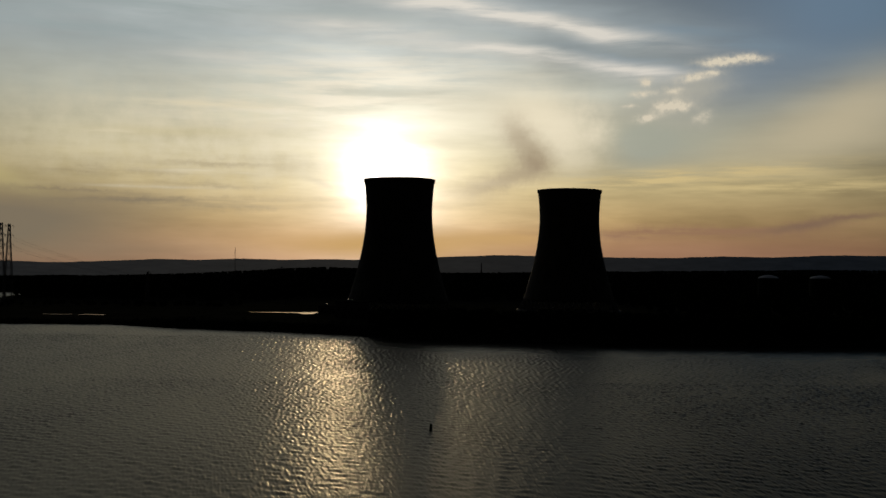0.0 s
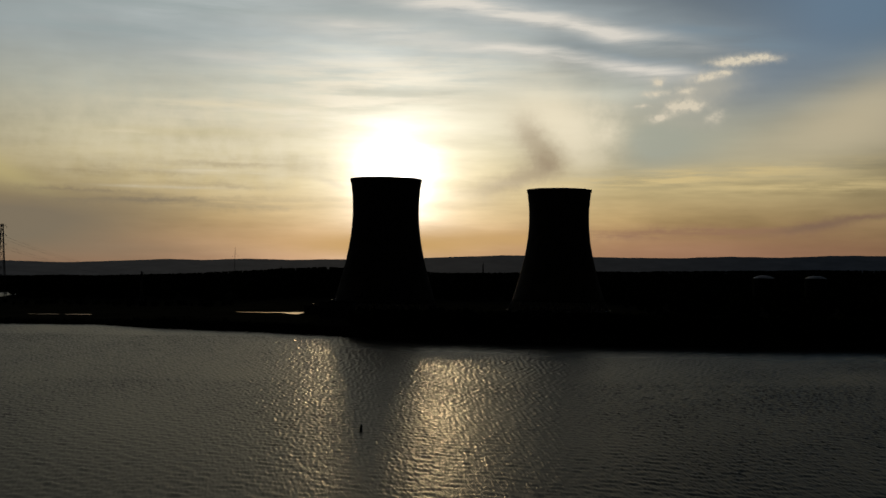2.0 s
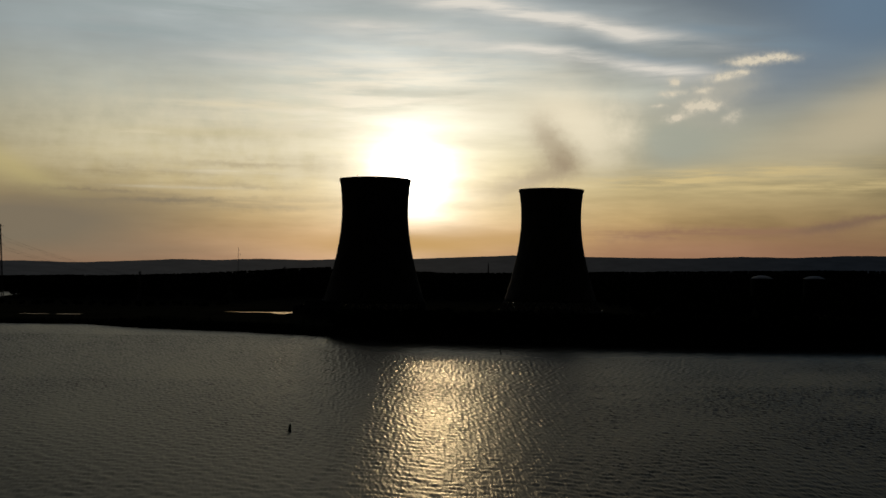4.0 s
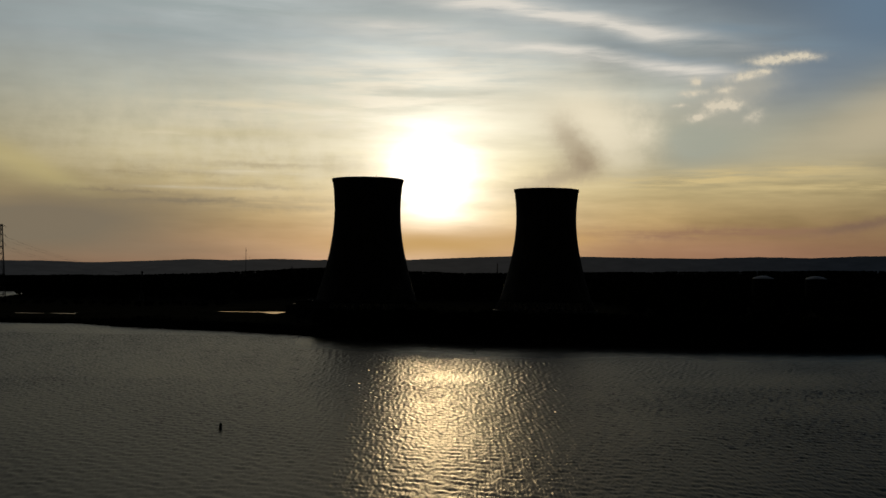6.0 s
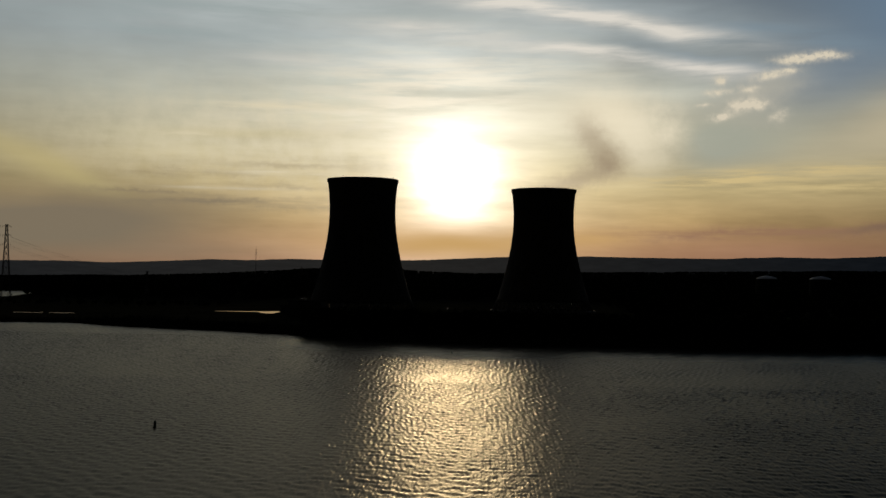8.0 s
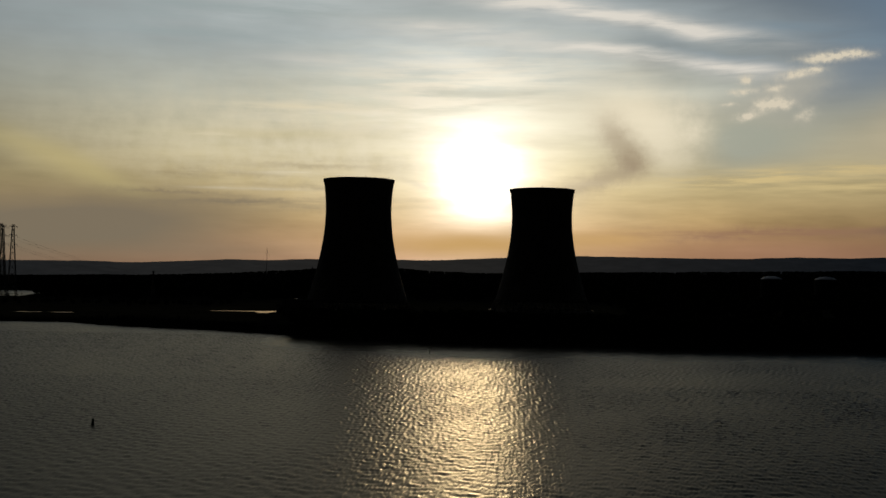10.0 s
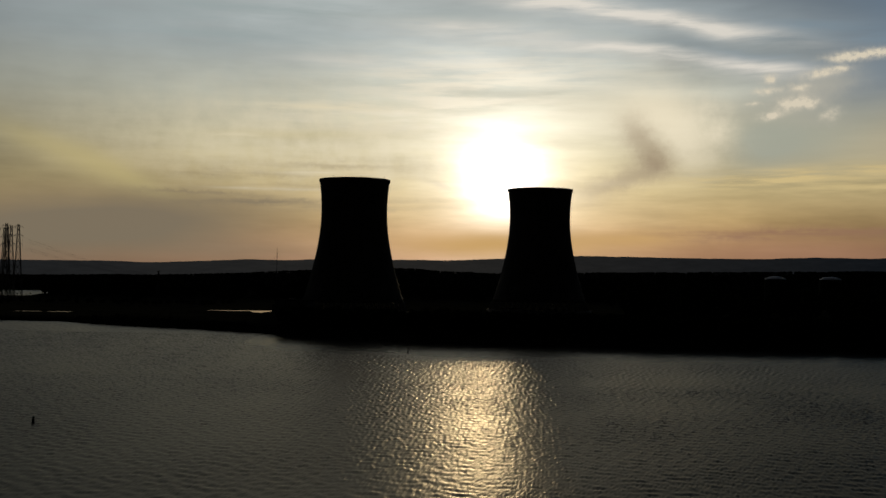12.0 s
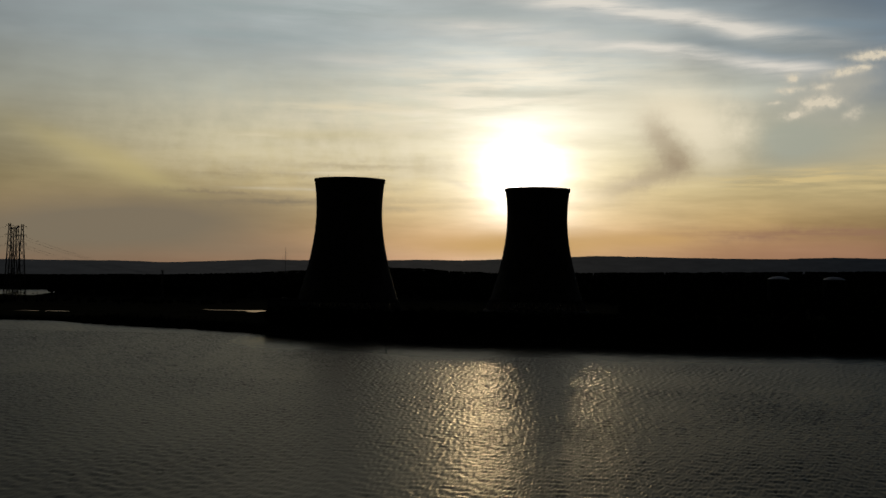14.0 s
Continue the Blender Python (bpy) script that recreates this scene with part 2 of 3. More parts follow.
def mottled(name, dark, light, scale, rough=0.85, bump=0.1, fine=6.0, metal=0.0, gloss=0.5):
    """Two scales of mottling and a fine relief."""
    m, g, shader, place = material(name, rough, metal)
    shader.inputs["Specular IOR Level"].default_value = gloss
    big = g.noise(place, scale, 5.0)
    small = g.noise(place, scale * fine, 4.0)
    fac = g.math("ADD", g.math("MULTIPLY", big, 0.65), g.math("MULTIPLY", small, 0.35))
    g.put(shader.inputs["Base Color"], g.ramp(fac, ((0.3, dark), (0.7, light))))
    g.put(shader.inputs["Normal"], g.node("ShaderNodeBump", {"Height": small, "Distance": bump, "Strength": 0.6}).outputs[0])
    return m


def water_material(name, tint):
    """Silty river water: dark body, mirror gloss by the angle of view, short ripples that die in the lee of the banks."""
    m = bpy.data.materials.new(name)
    m.use_nodes = True
    g = Graph(m.node_tree)
    place = g.node("ShaderNodeTexCoord").outputs["Object"]
    chop = g.node("ShaderNodeAttribute", attribute_name="chop").outputs["Fac"]

    def crests(long, short, turn, detail, bend):
        v = g.node("ShaderNodeMapping", {"Vector": place, "Rotation": (0, 0, radians(turn)), "Scale": (long, short, 1)}, vector_type="TEXTURE").outputs[0]
        return g.noise(v, 1.0, detail, 0.5, bend)

    # cat's-paws on the wavelets, in two crossing directions
    height = g.math("MULTIPLY", crests(2.2, 0.7, 75, 1.0, 0.3), RIPPLE[0])
    height = g.math("ADD", height, g.math("MULTIPLY", crests(1.6, 0.5, 108, 1.0, 0.0), RIPPLE[1]))
    bump = g.node("ShaderNodeBump", {"Height": g.math("MULTIPLY", height, chop), "Distance": 1.0, "Strength": 1.0}).outputs[0]
    body = g.node("ShaderNodeBsdfDiffuse", {"Color": (0.012, 0.013, 0.011, 1), "Normal": bump}).outputs[0]
    gloss = g.node("ShaderNodeBsdfGlossy", {"Color": tint, "Roughness": g.math("ADD", 0.06, g.math("MULTIPLY", chop, WATER_ROUGH)), "Anisotropy": -0.05,
                                              "Tangent": g.xyz(1.0, 0.0), "Normal": bump}).outputs[0]
    fac = g.node("ShaderNodeFresnel", {"IOR": 1.33, "Normal": bump}).outputs[0]
    g.node("ShaderNodeOutputMaterial", {0: g.node("ShaderNodeMixShader", {0: fac, 1: body, 2: gloss}).outputs[0]})
    return m


def concrete_material():
    m, g, shader, place = material("weathered_concrete", 1.0)
    shader.inputs["Specular IOR Level"].default_value = 0.1
    streak = g.noise(g.vec("MULTIPLY", place, (0.5, 0.5, 0.02)), 1.0, 6.0)
    stain = g.noise(place, 0.05, 5.0)
    part_z = g.node("ShaderNodeSeparateXYZ", {0: place}).outputs[2]
    lift = g.math("FRACT", g.math("DIVIDE", part_z, 1.9))
    joint = g.step(g.math("ABSOLUTE", g.math("SUBTRACT", lift, 0.5)), 0.46, 0.5)
    fac = g.math("ADD", g.math("MULTIPLY", streak, 0.55), g.math("MULTIPLY", stain, 0.45))
    col = g.ramp(fac, ((0.3, (0.06, 0.058, 0.054)), (0.7, (0.14, 0.136, 0.125))))
    g.put(shader.inputs["Base Color"], g.mix(g.math("MULTIPLY", joint, 0.4), col, (0.07, 0.068, 0.062)))
    grain = g.math("SUBTRACT", g.noise(place, 2.0, 5.0), g.math("MULTIPLY", joint, 0.6))
    g.put(shader.inputs["Normal"], g.node("ShaderNodeBump", {"Height": grain, "Distance": 0.06, "Strength": 0.6}).outputs[0])
    return m


RIPPLE, WATER_ROUGH, WATER_TINT = (0.012, 0.010), 0.26, (0.355, 0.34, 0.30, 1)
WATER = water_material("river_water", WATER_TINT)
STILL_WATER = water_material("still_water", (0.85, 0.85, 0.85, 1))
CONCRETE = concrete_material()
PLAIN_CONCRETE = mottled("plain_concrete", (0.16, 0.155, 0.145), (0.27, 0.26, 0.245), 0.3)
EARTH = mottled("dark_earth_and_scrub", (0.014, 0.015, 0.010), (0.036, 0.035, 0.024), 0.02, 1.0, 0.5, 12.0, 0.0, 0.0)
LEAF = mottled("dark_foliage", (0.022, 0.030, 0.014), (0.050, 0.060, 0.026), 0.15, 1.0, 0.05, 6.0, 0.0, 0.0)
BARK = mottled("bark", (0.030, 0.026, 0.020), (0.075, 0.062, 0.048), 0.8, 1.0, 0.05, 6.0, 0.0, 0.0)
STEEL = mottled("galvanised_steel", (0.07, 0.072, 0.075), (0.15, 0.152, 0.155), 0.6, 0.7, 0.01, 6.0, 0.8)
WIRE = mottled("weathered_cable", (0.06, 0.06, 0.06), (0.12, 0.12, 0.12), 0.6, 0.6, 0.002, 6.0, 0.6)
def hill_material():
    m, g, shader, place = material("far_woods_haze_glow", 1.0)
    shader.inputs["Specular IOR Level"].default_value = 0.0
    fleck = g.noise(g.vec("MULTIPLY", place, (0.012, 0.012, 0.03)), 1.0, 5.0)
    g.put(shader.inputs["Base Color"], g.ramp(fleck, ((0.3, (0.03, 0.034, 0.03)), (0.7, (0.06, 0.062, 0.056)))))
    # haze put in as a faint glow, warmest and brightest towards the sun
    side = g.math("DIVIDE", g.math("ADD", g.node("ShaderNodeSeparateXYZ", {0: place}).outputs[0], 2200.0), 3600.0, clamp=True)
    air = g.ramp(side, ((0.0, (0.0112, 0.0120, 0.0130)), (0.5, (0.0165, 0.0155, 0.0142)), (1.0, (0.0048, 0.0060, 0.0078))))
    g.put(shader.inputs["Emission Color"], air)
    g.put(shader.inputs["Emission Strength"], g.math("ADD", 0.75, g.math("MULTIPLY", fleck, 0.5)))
    return m


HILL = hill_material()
DOME_PAINT = mottled("pale_dome_paint", (0.34, 0.35, 0.36), (0.48, 0.48, 0.48), 0.12, 0.5, 0.02)
TANK_WALL = mottled("dark_tank_wall", (0.03, 0.035, 0.03), (0.06, 0.065, 0.06), 0.1, 1.0, 0.03, 6.0, 0.0, 0.0)
ROOF = mottled("roof_felt", (0.014, 0.014, 0.014), (0.032, 0.032, 0.030), 0.2, 1.0, 0.03, 6.0, 0.0, 0.0)
CLADDING = mottled("dull_cladding", (0.07, 0.075, 0.08), (0.13, 0.135, 0.14), 0.15, 0.7, 0.02)
BUOY_PAINT = mottled("dark_green_buoy_paint", (0.010, 0.022, 0.016), (0.020, 0.042, 0.028), 1.5, 0.6, 0.01)
BUOY_BAND = mottled("dull_band", (0.06, 0.06, 0.055), (0.10, 0.10, 0.09), 2.0, 0.5, 0.005)
LAMP_RED = mottled("red_lamp_glass", (0.16, 0.012, 0.01), (0.25, 0.02, 0.015), 3.0, 0.25, 0.002)


# ---------------------------------------------------------------- mesh helpers
def mesh_object(name, verts, faces, mat, smooth=False):
    me = bpy.data.meshes.new(name)
    me.from_pydata([tuple(v) for v in verts], [], [tuple(f) for f in faces])
    me.materials.append(mat)
    if smooth:
        me.polygons.foreach_set("use_smooth", [True] * len(me.polygons))
    me.update()
    return new(name, me)


def part(name, bm, mat, parent, label="", smooth=False):
    """Links a bmesh as one mesh object under a thing or a part."""
    me = bpy.data.meshes.new(name)
    bmesh.ops.recalc_face_normals(bm, faces=bm.faces)
    bm.to_mesh(me)
    bm.free()
    me.materials.append(mat)
    if smooth:
        me.polygons.foreach_set("use_smooth", [True] * len(me.polygons))
    ob = new(name, me)
    ob.parent = parent
    return tagged(ob, label)


def beam(bm, a, b, w, h=None):
    """A square bar from a to b."""
    a, b = Vector(a), Vector(b)
    h = h or w
    q = (b - a).to_track_quat("Z", "Y").to_matrix()
    ring = [(-w / 2, -h / 2), (w / 2, -h / 2), (w / 2, h / 2), (-w / 2, h / 2)]
    lo = [bm.verts.new(a + q @ Vector((x, y, 0))) for x, y in ring]
    hi = [bm.verts.new(b + q @ Vector((x, y, 0))) for x, y in ring]
    for i in range(4):
        bm.faces.new((lo[i], lo[(i + 1) % 4], hi[(i + 1) % 4], hi[i]))
    bm.faces.new(lo[::-1])
    bm.faces.new(hi)


def box(bm, x0, x1, y0, y1, z0, z1, bevel=0.0):
    r = bmesh.ops.create_cube(bm, size=1, matrix=Matrix.LocRotScale(((x0 + x1) / 2, (y0 + y1) / 2, (z0 + z1) / 2), None, (x1 - x0, y1 - y0, z1 - z0)))
    if bevel:
        edges = list({e for v in r["verts"] for e in v.link_edges})
        bmesh.ops.bevel(bm, geom=edges, offset=bevel, segments=2, affect="EDGES")


def lathe(bm, profile, segments, closed=False):
    """Turns (radius, z) pairs round the z axis; closed joins the last ring to the first."""
    rings = []
    for r, z in profile:
        if r < 1e-4:
            rings.append([bm.verts.new((0, 0, z))])
        else:
            rings.append([bm.verts.new((r * math.cos(2 * math.pi * i / segments), r * math.sin(2 * math.pi * i / segments), z)) for i in range(segments)])
    pairs = list(zip(rings, rings[1:]))
    if closed:
        pairs.append((rings[-1], rings[0]))
    for p, q in pairs:
        for i in range(segments):
            j = (i + 1) % segments
            if len(p) == 1:
                bm.faces.new((p[0], q[j], q[i]))
            elif len(q) == 1:
                bm.faces.new((p[i], p[j], q[0]))
            else:
                bm.faces.new((p[i], p[j], q[j], q[i]))


def thing(name, x, y, z, label, category, group="", turn=0.0):
    ob = new(name)
    ob.matrix_basis = pose(x, y, z, 0, 0, turn)
    return tagged(ob, label, category, group)


# ---------------------------------------------------------------- the ground, one sheet to the horizon
CENTRE = (80.0, 5.0)
SHORE = ((-5000, 900), (-700, 850), (-330, 806), (-245, 812), (-197, 778), (-107, 738), (-50, 703), (0, 682), (60, 664), (140, 658), (200, 654), (260, 659), (340, 666), (700, 700), (5000, 900))
# skyline of the far hills and of the wooded rise before them: degrees round and degrees up
HILLS = ((-180, 0.3), (-60, 0.3), (-30, 0.28), (-22.4, 0.30), (-20.3, 0.26), (-18.4, 0.34), (-15.8, 0.48), (-13.7, 0.47), (-11.6, 0.56), (-9.2, 0.53), (-6.9, 0.59),
         (-5.2, 0.57), (-0.5, 0.80), (1.8, 0.90), (4.2, 0.88), (8.0, 0.84), (11.0, 0.84), (13.4, 0.95), (15.8, 0.90), (18.2, 1.02), (21.6, 1.02), (60, 0.9), (180, 0.3))
RISE = ((-180, -0.3), (-60, -0.4), (-29, -0.40), (-24, -0.30), (-18, -0.22), (-14, -0.05), (-11, 0.15), (-8.5, 0.30), (-6, 0.24), (-4.4, 0.13), (-2, 0.06), (0, 0.09),
        (4, 0.18), (8, 0.25), (16, 0.40), (22, 0.45), (60, 0.3), (180, -0.3))
EYE_Z = 42.0


def along(table, v):
    xs, ys = zip(*table)
    return np.interp(v, xs, ys)


def ease(v, lo, hi):
    t = np.clip((v - lo) / (hi - lo), 0, 1)
    return t * t * (3 - 2 * t)


def wave_noise(x, y, size, seed):
    """Smooth pseudo-random relief from a few turned waves."""
    r = np.random.RandomState(seed)
    out = np.zeros_like(x)
    for k in range(7):
        a, f, p = r.uniform(0, 6.28), r.uniform(0.6, 2.2) * 6.28 / size, r.uniform(0, 6.28)
        out += np.sin((x * math.cos(a) + y * math.sin(a)) * f + p)
    return out / 7


def land(x, y):
    """Height of the ground."""
    x, y = np.asarray(x, float), np.asarray(y, float)
    d = np.hypot(x - CENTRE[0], y - CENTRE[1])
    az = np.degrees(np.arctan2(x - CENTRE[0], y - CENTRE[1]))
    edge = y - along(SHORE, x) + 4.0 * wave_noise(x, y, 40, 3) + 2.6 * wave_noise(x, y, 14, 4)
    top = 2.6 + 3.5 * ease(x, -235, -185)                       # the island lies lower at one end
    island = -3 + (top + 3) * ease(edge, -7, 9) + 0.25 * wave_noise(x, y, 60, 5) * ease(edge, 5, 30)
    bank1, bank2 = 1500 + 25 * wave_noise(x, y, 300, 6) - 60 * (1 - ease(x, -570, -535)), 1850 + 20 * wave_noise(x, y, 300, 7)
    levee = 6.5 * ease(x, -572, -548) * ease(bank1 - y, 8, 22) * ease(y, 1380, 1440)
    island = np.where(y > 1200, -3 + (top + 3) * ease(bank1 - y, -10, 12) + levee, island)
    rise = EYE_Z + 2050 * np.tan(np.radians(along(RISE, az))) - 8.3 + 1.2 * wave_noise(x, y, 130, 8)
    west = 5 + (rise - 5) * ease(d, 1930, 2050) * (1 - 0.7 * ease(d, 2200, 3000))
    west = -3 + (west + 3) * ease(y - bank2, -10, 12)
    out = np.where(y > 1680, west, island)
    east = -3 + 10 * ease(-y, 260, 300) + 30 * ease(-y, 400, 2500)
    out = np.where(y < 0, east, out)
    return out


def build_ground():
    front = np.arange(-42, 42.01, 0.16)
    round_ = np.concatenate([front, np.arange(45, 316, 3.0)])
    dist = np.concatenate([[1.0, 150, 300, 450, 540], np.arange(580, 1000, 4.0), np.arange(1000, 1400, 20.0), np.arange(1400, 1540, 6.0),
                           np.arange(1540, 1820, 40.0), np.arange(1820, 1880, 6.0), np.arange(1880, 2300, 20.0), np.arange(2300, 4500, 150.0),
                           [4500, 4700, 4900]])
    a, d = np.meshgrid(np.radians(round_), dist)
    x, y = CENTRE[0] + d * np.sin(a), CENTRE[1] + d * np.cos(a)
    z = land(x, y)
    verts = np.stack([x.ravel(), y.ravel(), z.ravel()], 1)
    n, m = len(round_), len(dist)
    i, j = np.meshgrid(np.arange(m - 1), np.arange(n), indexing="ij")
    k = (j + 1) % n
    faces = np.stack([i * n + j, (i + 1) * n + j, (i + 1) * n + k, i * n + k], -1).reshape(-1, 4)
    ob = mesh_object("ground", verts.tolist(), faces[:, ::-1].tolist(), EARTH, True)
    return tagged(ob, "dark wooded land in dusk silhouette beside the river", "ground", kind="structure")


def build_hills():
    """The far ridge, a plain backdrop of distance; its thin haze is a glow in the material."""
    a = np.arange(-60, 60.01, 0.1)
    d = np.array([4250.0, 4400, 4520, 4600, 4650, 4700, 4850])
    up = np.array([0.0, 0.45, 0.78, 0.94, 1.0, 0.97, 0.6])
    aa, dd = np.meshgrid(np.radians(a), d)
    x, y = CENTRE[0] + dd * np.sin(aa), CENTRE[1] + dd * np.cos(aa)
    crest = EYE_Z + 4650 * np.tan(np.radians(along(HILLS, a))) + 1.3 * wave_noise(a * 80, a * 0, 170, 9) + 0.9 * wave_noise(a * 80, a * 0, 45, 10)
    z = up[:, None] * crest[None, :] + 4 * (1 - up[:, None])
    n = len(a)
    verts = np.stack([x.ravel(), y.ravel(), z.ravel()], 1)
    faces = [(i * n + j, i * n + j + 1, (i + 1) * n + j + 1, (i + 1) * n + j) for i in range(len(d) - 1) for j in range(n - 1)]
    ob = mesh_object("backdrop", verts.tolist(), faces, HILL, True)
    tagged(ob, "long low wooded hills on the horizon, haze as a faint glow", "hills", kind="structure")


def build_water():
    """One sheet; waves are real relief where the camera looks at it closely, and die out towards the banks."""
    cols = 1500
    ys = np.concatenate([[-4800, -1500, -300, 60, 130], np.arange(190, 420, 1.0), np.arange(420, 690, 1.4), np.arange(690, 840, 2.5), [900, 1500, 1900, 4800]])
    s = np.linspace(0, 1, cols)
    reach = np.clip(ys, 100, 900)
    left, span = -12 - 0.41 * reach, 184 + 0.685 * reach
    x = left[:, None] + s[None, :] * span[:, None]
    x = np.concatenate([np.full((len(ys), 1), -4800.0), np.full((len(ys), 1), -1200.0), x, np.full((len(ys), 1), 1300.0), np.full((len(ys), 1), 4800.0)], 1)
    y = np.repeat(ys[:, None], x.shape[1], 1)
    fade = np.zeros_like(x)
    fade[:, 2:-2] = (ease(0.5 - np.abs(s - 0.5), 0, 0.01))[None, :]
    fade *= ease(y, 190, 196) * (1 - ease(y, 760, 835))
    r = np.random.RandomState(21)
    z = np.zeros_like(x)
    across, deep = span / cols, np.minimum(np.gradient(ys), 3.0)
    # short steep wavelets running across the river, lengthening with the open reach, and a low longer sea under them
    reach = np.clip(ys, 190, 840) / 230
    for short, long, bearing, spread, slope, count in ((0.5, 4.5, WIND, 42, WAVE_SLOPE, 190), (2.3, 5.5, 30.0, 50, 0.075, 50)):
        for k in range(count):
            length = short * (long / short) ** r.rand()
            turn = radians(bearing + r.normal() * spread)
            f = 6.2832 / length
            amp = slope / f * math.sqrt(2 / count)
            ph = (x * math.sin(turn) + y * math.cos(turn)) * f + r.uniform(0, 6.28)
            # no wave shorter than the mesh can carry
            carried = np.clip(length / np.maximum(across * abs(math.sin(turn)), deep * abs(math.cos(turn))) - 1.9, 0, 1)
            if short < 1:
                carried = carried * 1.68 * np.exp(-np.log(length / (0.85 * reach)) ** 2 / 0.405)
            z += amp * np.sin(ph) * carried[:, None]
    patch = np.clip(1.0 + 0.3 * wave_noise(x, y * 0.35, 60, 31), 0.75, 1.3)
    off_bank = along(SHORE, x) - y                               # calm in the lee of the wooded bank
    calm = 1 - 0.75 * (1 - ease(off_bank, 5, 150)) * ease(x, -62, -30)
    z *= fade * patch * calm
    n = x.shape[1]
    verts = np.stack([x, y, z], -1).astype(np.float32).reshape(-1, 3)
    i, j = np.meshgrid(np.arange(len(ys) - 1), np.arange(n - 1), indexing="ij")
    faces = np.stack([i * n + j, i * n + j + 1, (i + 1) * n + j + 1, (i + 1) * n + j], -1).reshape(-1, 4).astype(np.int32)
    me = bpy.data.meshes.new("water")
    me.vertices.add(len(verts))
    me.vertices.foreach_set("co", verts.ravel())
    me.loops.add(faces.size)
    me.loops.foreach_set("vertex_index", faces.ravel())
    me.polygons.add(len(faces))
    me.polygons.foreach_set("loop_start", np.arange(0, faces.size, 4, dtype=np.int32))
    me.polygons.foreach_set("use_smooth", np.ones(len(faces), dtype=bool))
    me.materials.append(WATER)
    chop = me.attributes.new("chop", "FLOAT", "POINT")
    chop.data.foreach_set("value", (calm * (0.5 + 0.5 * patch)).astype(np.float32).ravel())
    me.update(calc_edges=True)
    tagged(new("water", me), "wide rippled river catching the low sun", "water", kind="structure")


WIND, WAVE_SLOPE = 72.0, 0.33
build_hills()
ground = build_ground()
build_water()


def ground_at(x, y):
    return float(land(np.array([x]), np.array([y]))[0])


# ---------------------------------------------------------------- cooling towers
def shell_radius(z):
    """Outer radius at a height above the foot, a hyperbola with a flared lip."""
    return 27.8 * math.sqrt(1 + ((z - 86.5) / 65.6) ** 2)


def cooling_tower():
    top, foot = 112.6, 9.0
    tower = thing("cooling_tower", 0, 0, 0, "disused hyperbolic concrete cooling tower, dark against the sunset", "cooling tower", "pair of cooling towers")
    heights = [foot + (top - foot) * i / 44 for i in range(45)]
    outer = [(shell_radius(z), z) for z in heights]
    inner = [(shell_radius(z) - 0.35 - 0.5 * (1 - (z - foot) / (top - foot)), z) for z in reversed(heights)]
    bm = bmesh.new()
    lathe(bm, outer + inner, 128, closed=True)
    part("shell", bm, CONCRETE, tower, smooth=True)
    bm = bmesh.new()
    r = shell_radius(top)
    lathe(bm, [(r - 0.9, top - 1.6), (r - 0.02, top - 2.6), (r + 0.22, top - 1.5), (r + 0.32, top - 0.2), (r + 0.22, top + 0.15), (r - 0.8, top + 0.15), (r - 0.9, top)], 128, closed=True)
    part("rim", bm, CONCRETE, tower, "thickened concrete lip with walkway", True)
    bm = bmesh.new()
    lathe(bm, [(48.6, -0.5), (48.6, 1.2), (48.0, 1.35), (47.4, 1.2), (47.4, -0.5)], 96)
    part("basin_wall", bm, PLAIN_CONCRETE, tower)
    # raking columns, in pairs
    bm = bmesh.new()
    n, r0, r1 = 40, 46.6, shell_radius(foot) - 0.3
    step = 2 * math.pi / n
    beam(bm, (r0, 0, -0.4), (r1 * math.cos(step / 2), r1 * math.sin(step / 2), foot + 0.25), 0.95)
    first = part("column", bm, PLAIN_CONCRETE, tower)
    bm = bmesh.new()
    beam(bm, (r0, 0, -0.4), (r1 * math.cos(-step / 2), r1 * math.sin(-step / 2), foot + 0.25), 0.95)
    second = part("column", bm, PLAIN_CONCRETE, tower)
    for data in (first, second):
        for i in range(1, n):
            ob = new("column", data.data)
            ob.parent = tower
            ob.matrix_basis = pose(0, 0, 0, 0, 0, 360 / n * i)
    # warning lamps on the lip
    for i in range(8):
        a = i * math.pi / 4 + 0.35
        bm = bmesh.new()
        beam(bm, (0, 0, 0), (0, 0, 0.9), 0.16)
        post = part("lamp_post", bm, STEEL, tower)
        post.matrix_basis = pose(r * math.cos(a), r * math.sin(a), top + 0.1)
        bm = bmesh.new()
        bmesh.ops.create_uvsphere(bm, u_segments=10, v_segments=6, radius=0.24, matrix=pose(0, 0, 1.0))
        part("lamp", bm, LAMP_RED, post)
    # outside ladder in a cage
    bm = bmesh.new()
    for s in (-0.35, 0.35):
        for z0, z1 in zip(heights[1:], heights[2:]):
            beam(bm, (shell_radius(z0) + 0.25, s, z0), (shell_radius(z1) + 0.25, s, z1), 0.1)
    ladder = part("ladder", bm, STEEL, tower)
    ladder.matrix_basis = pose(0, 0, 0, 0, 0, 200)
    return tower


tower = cooling_tower()
tower.matrix_basis = pose(-37.5, 925.9, 6.4)
copy_thing(tower, pose(117.9, 1027.1, 6.6, 0, 0, 25))


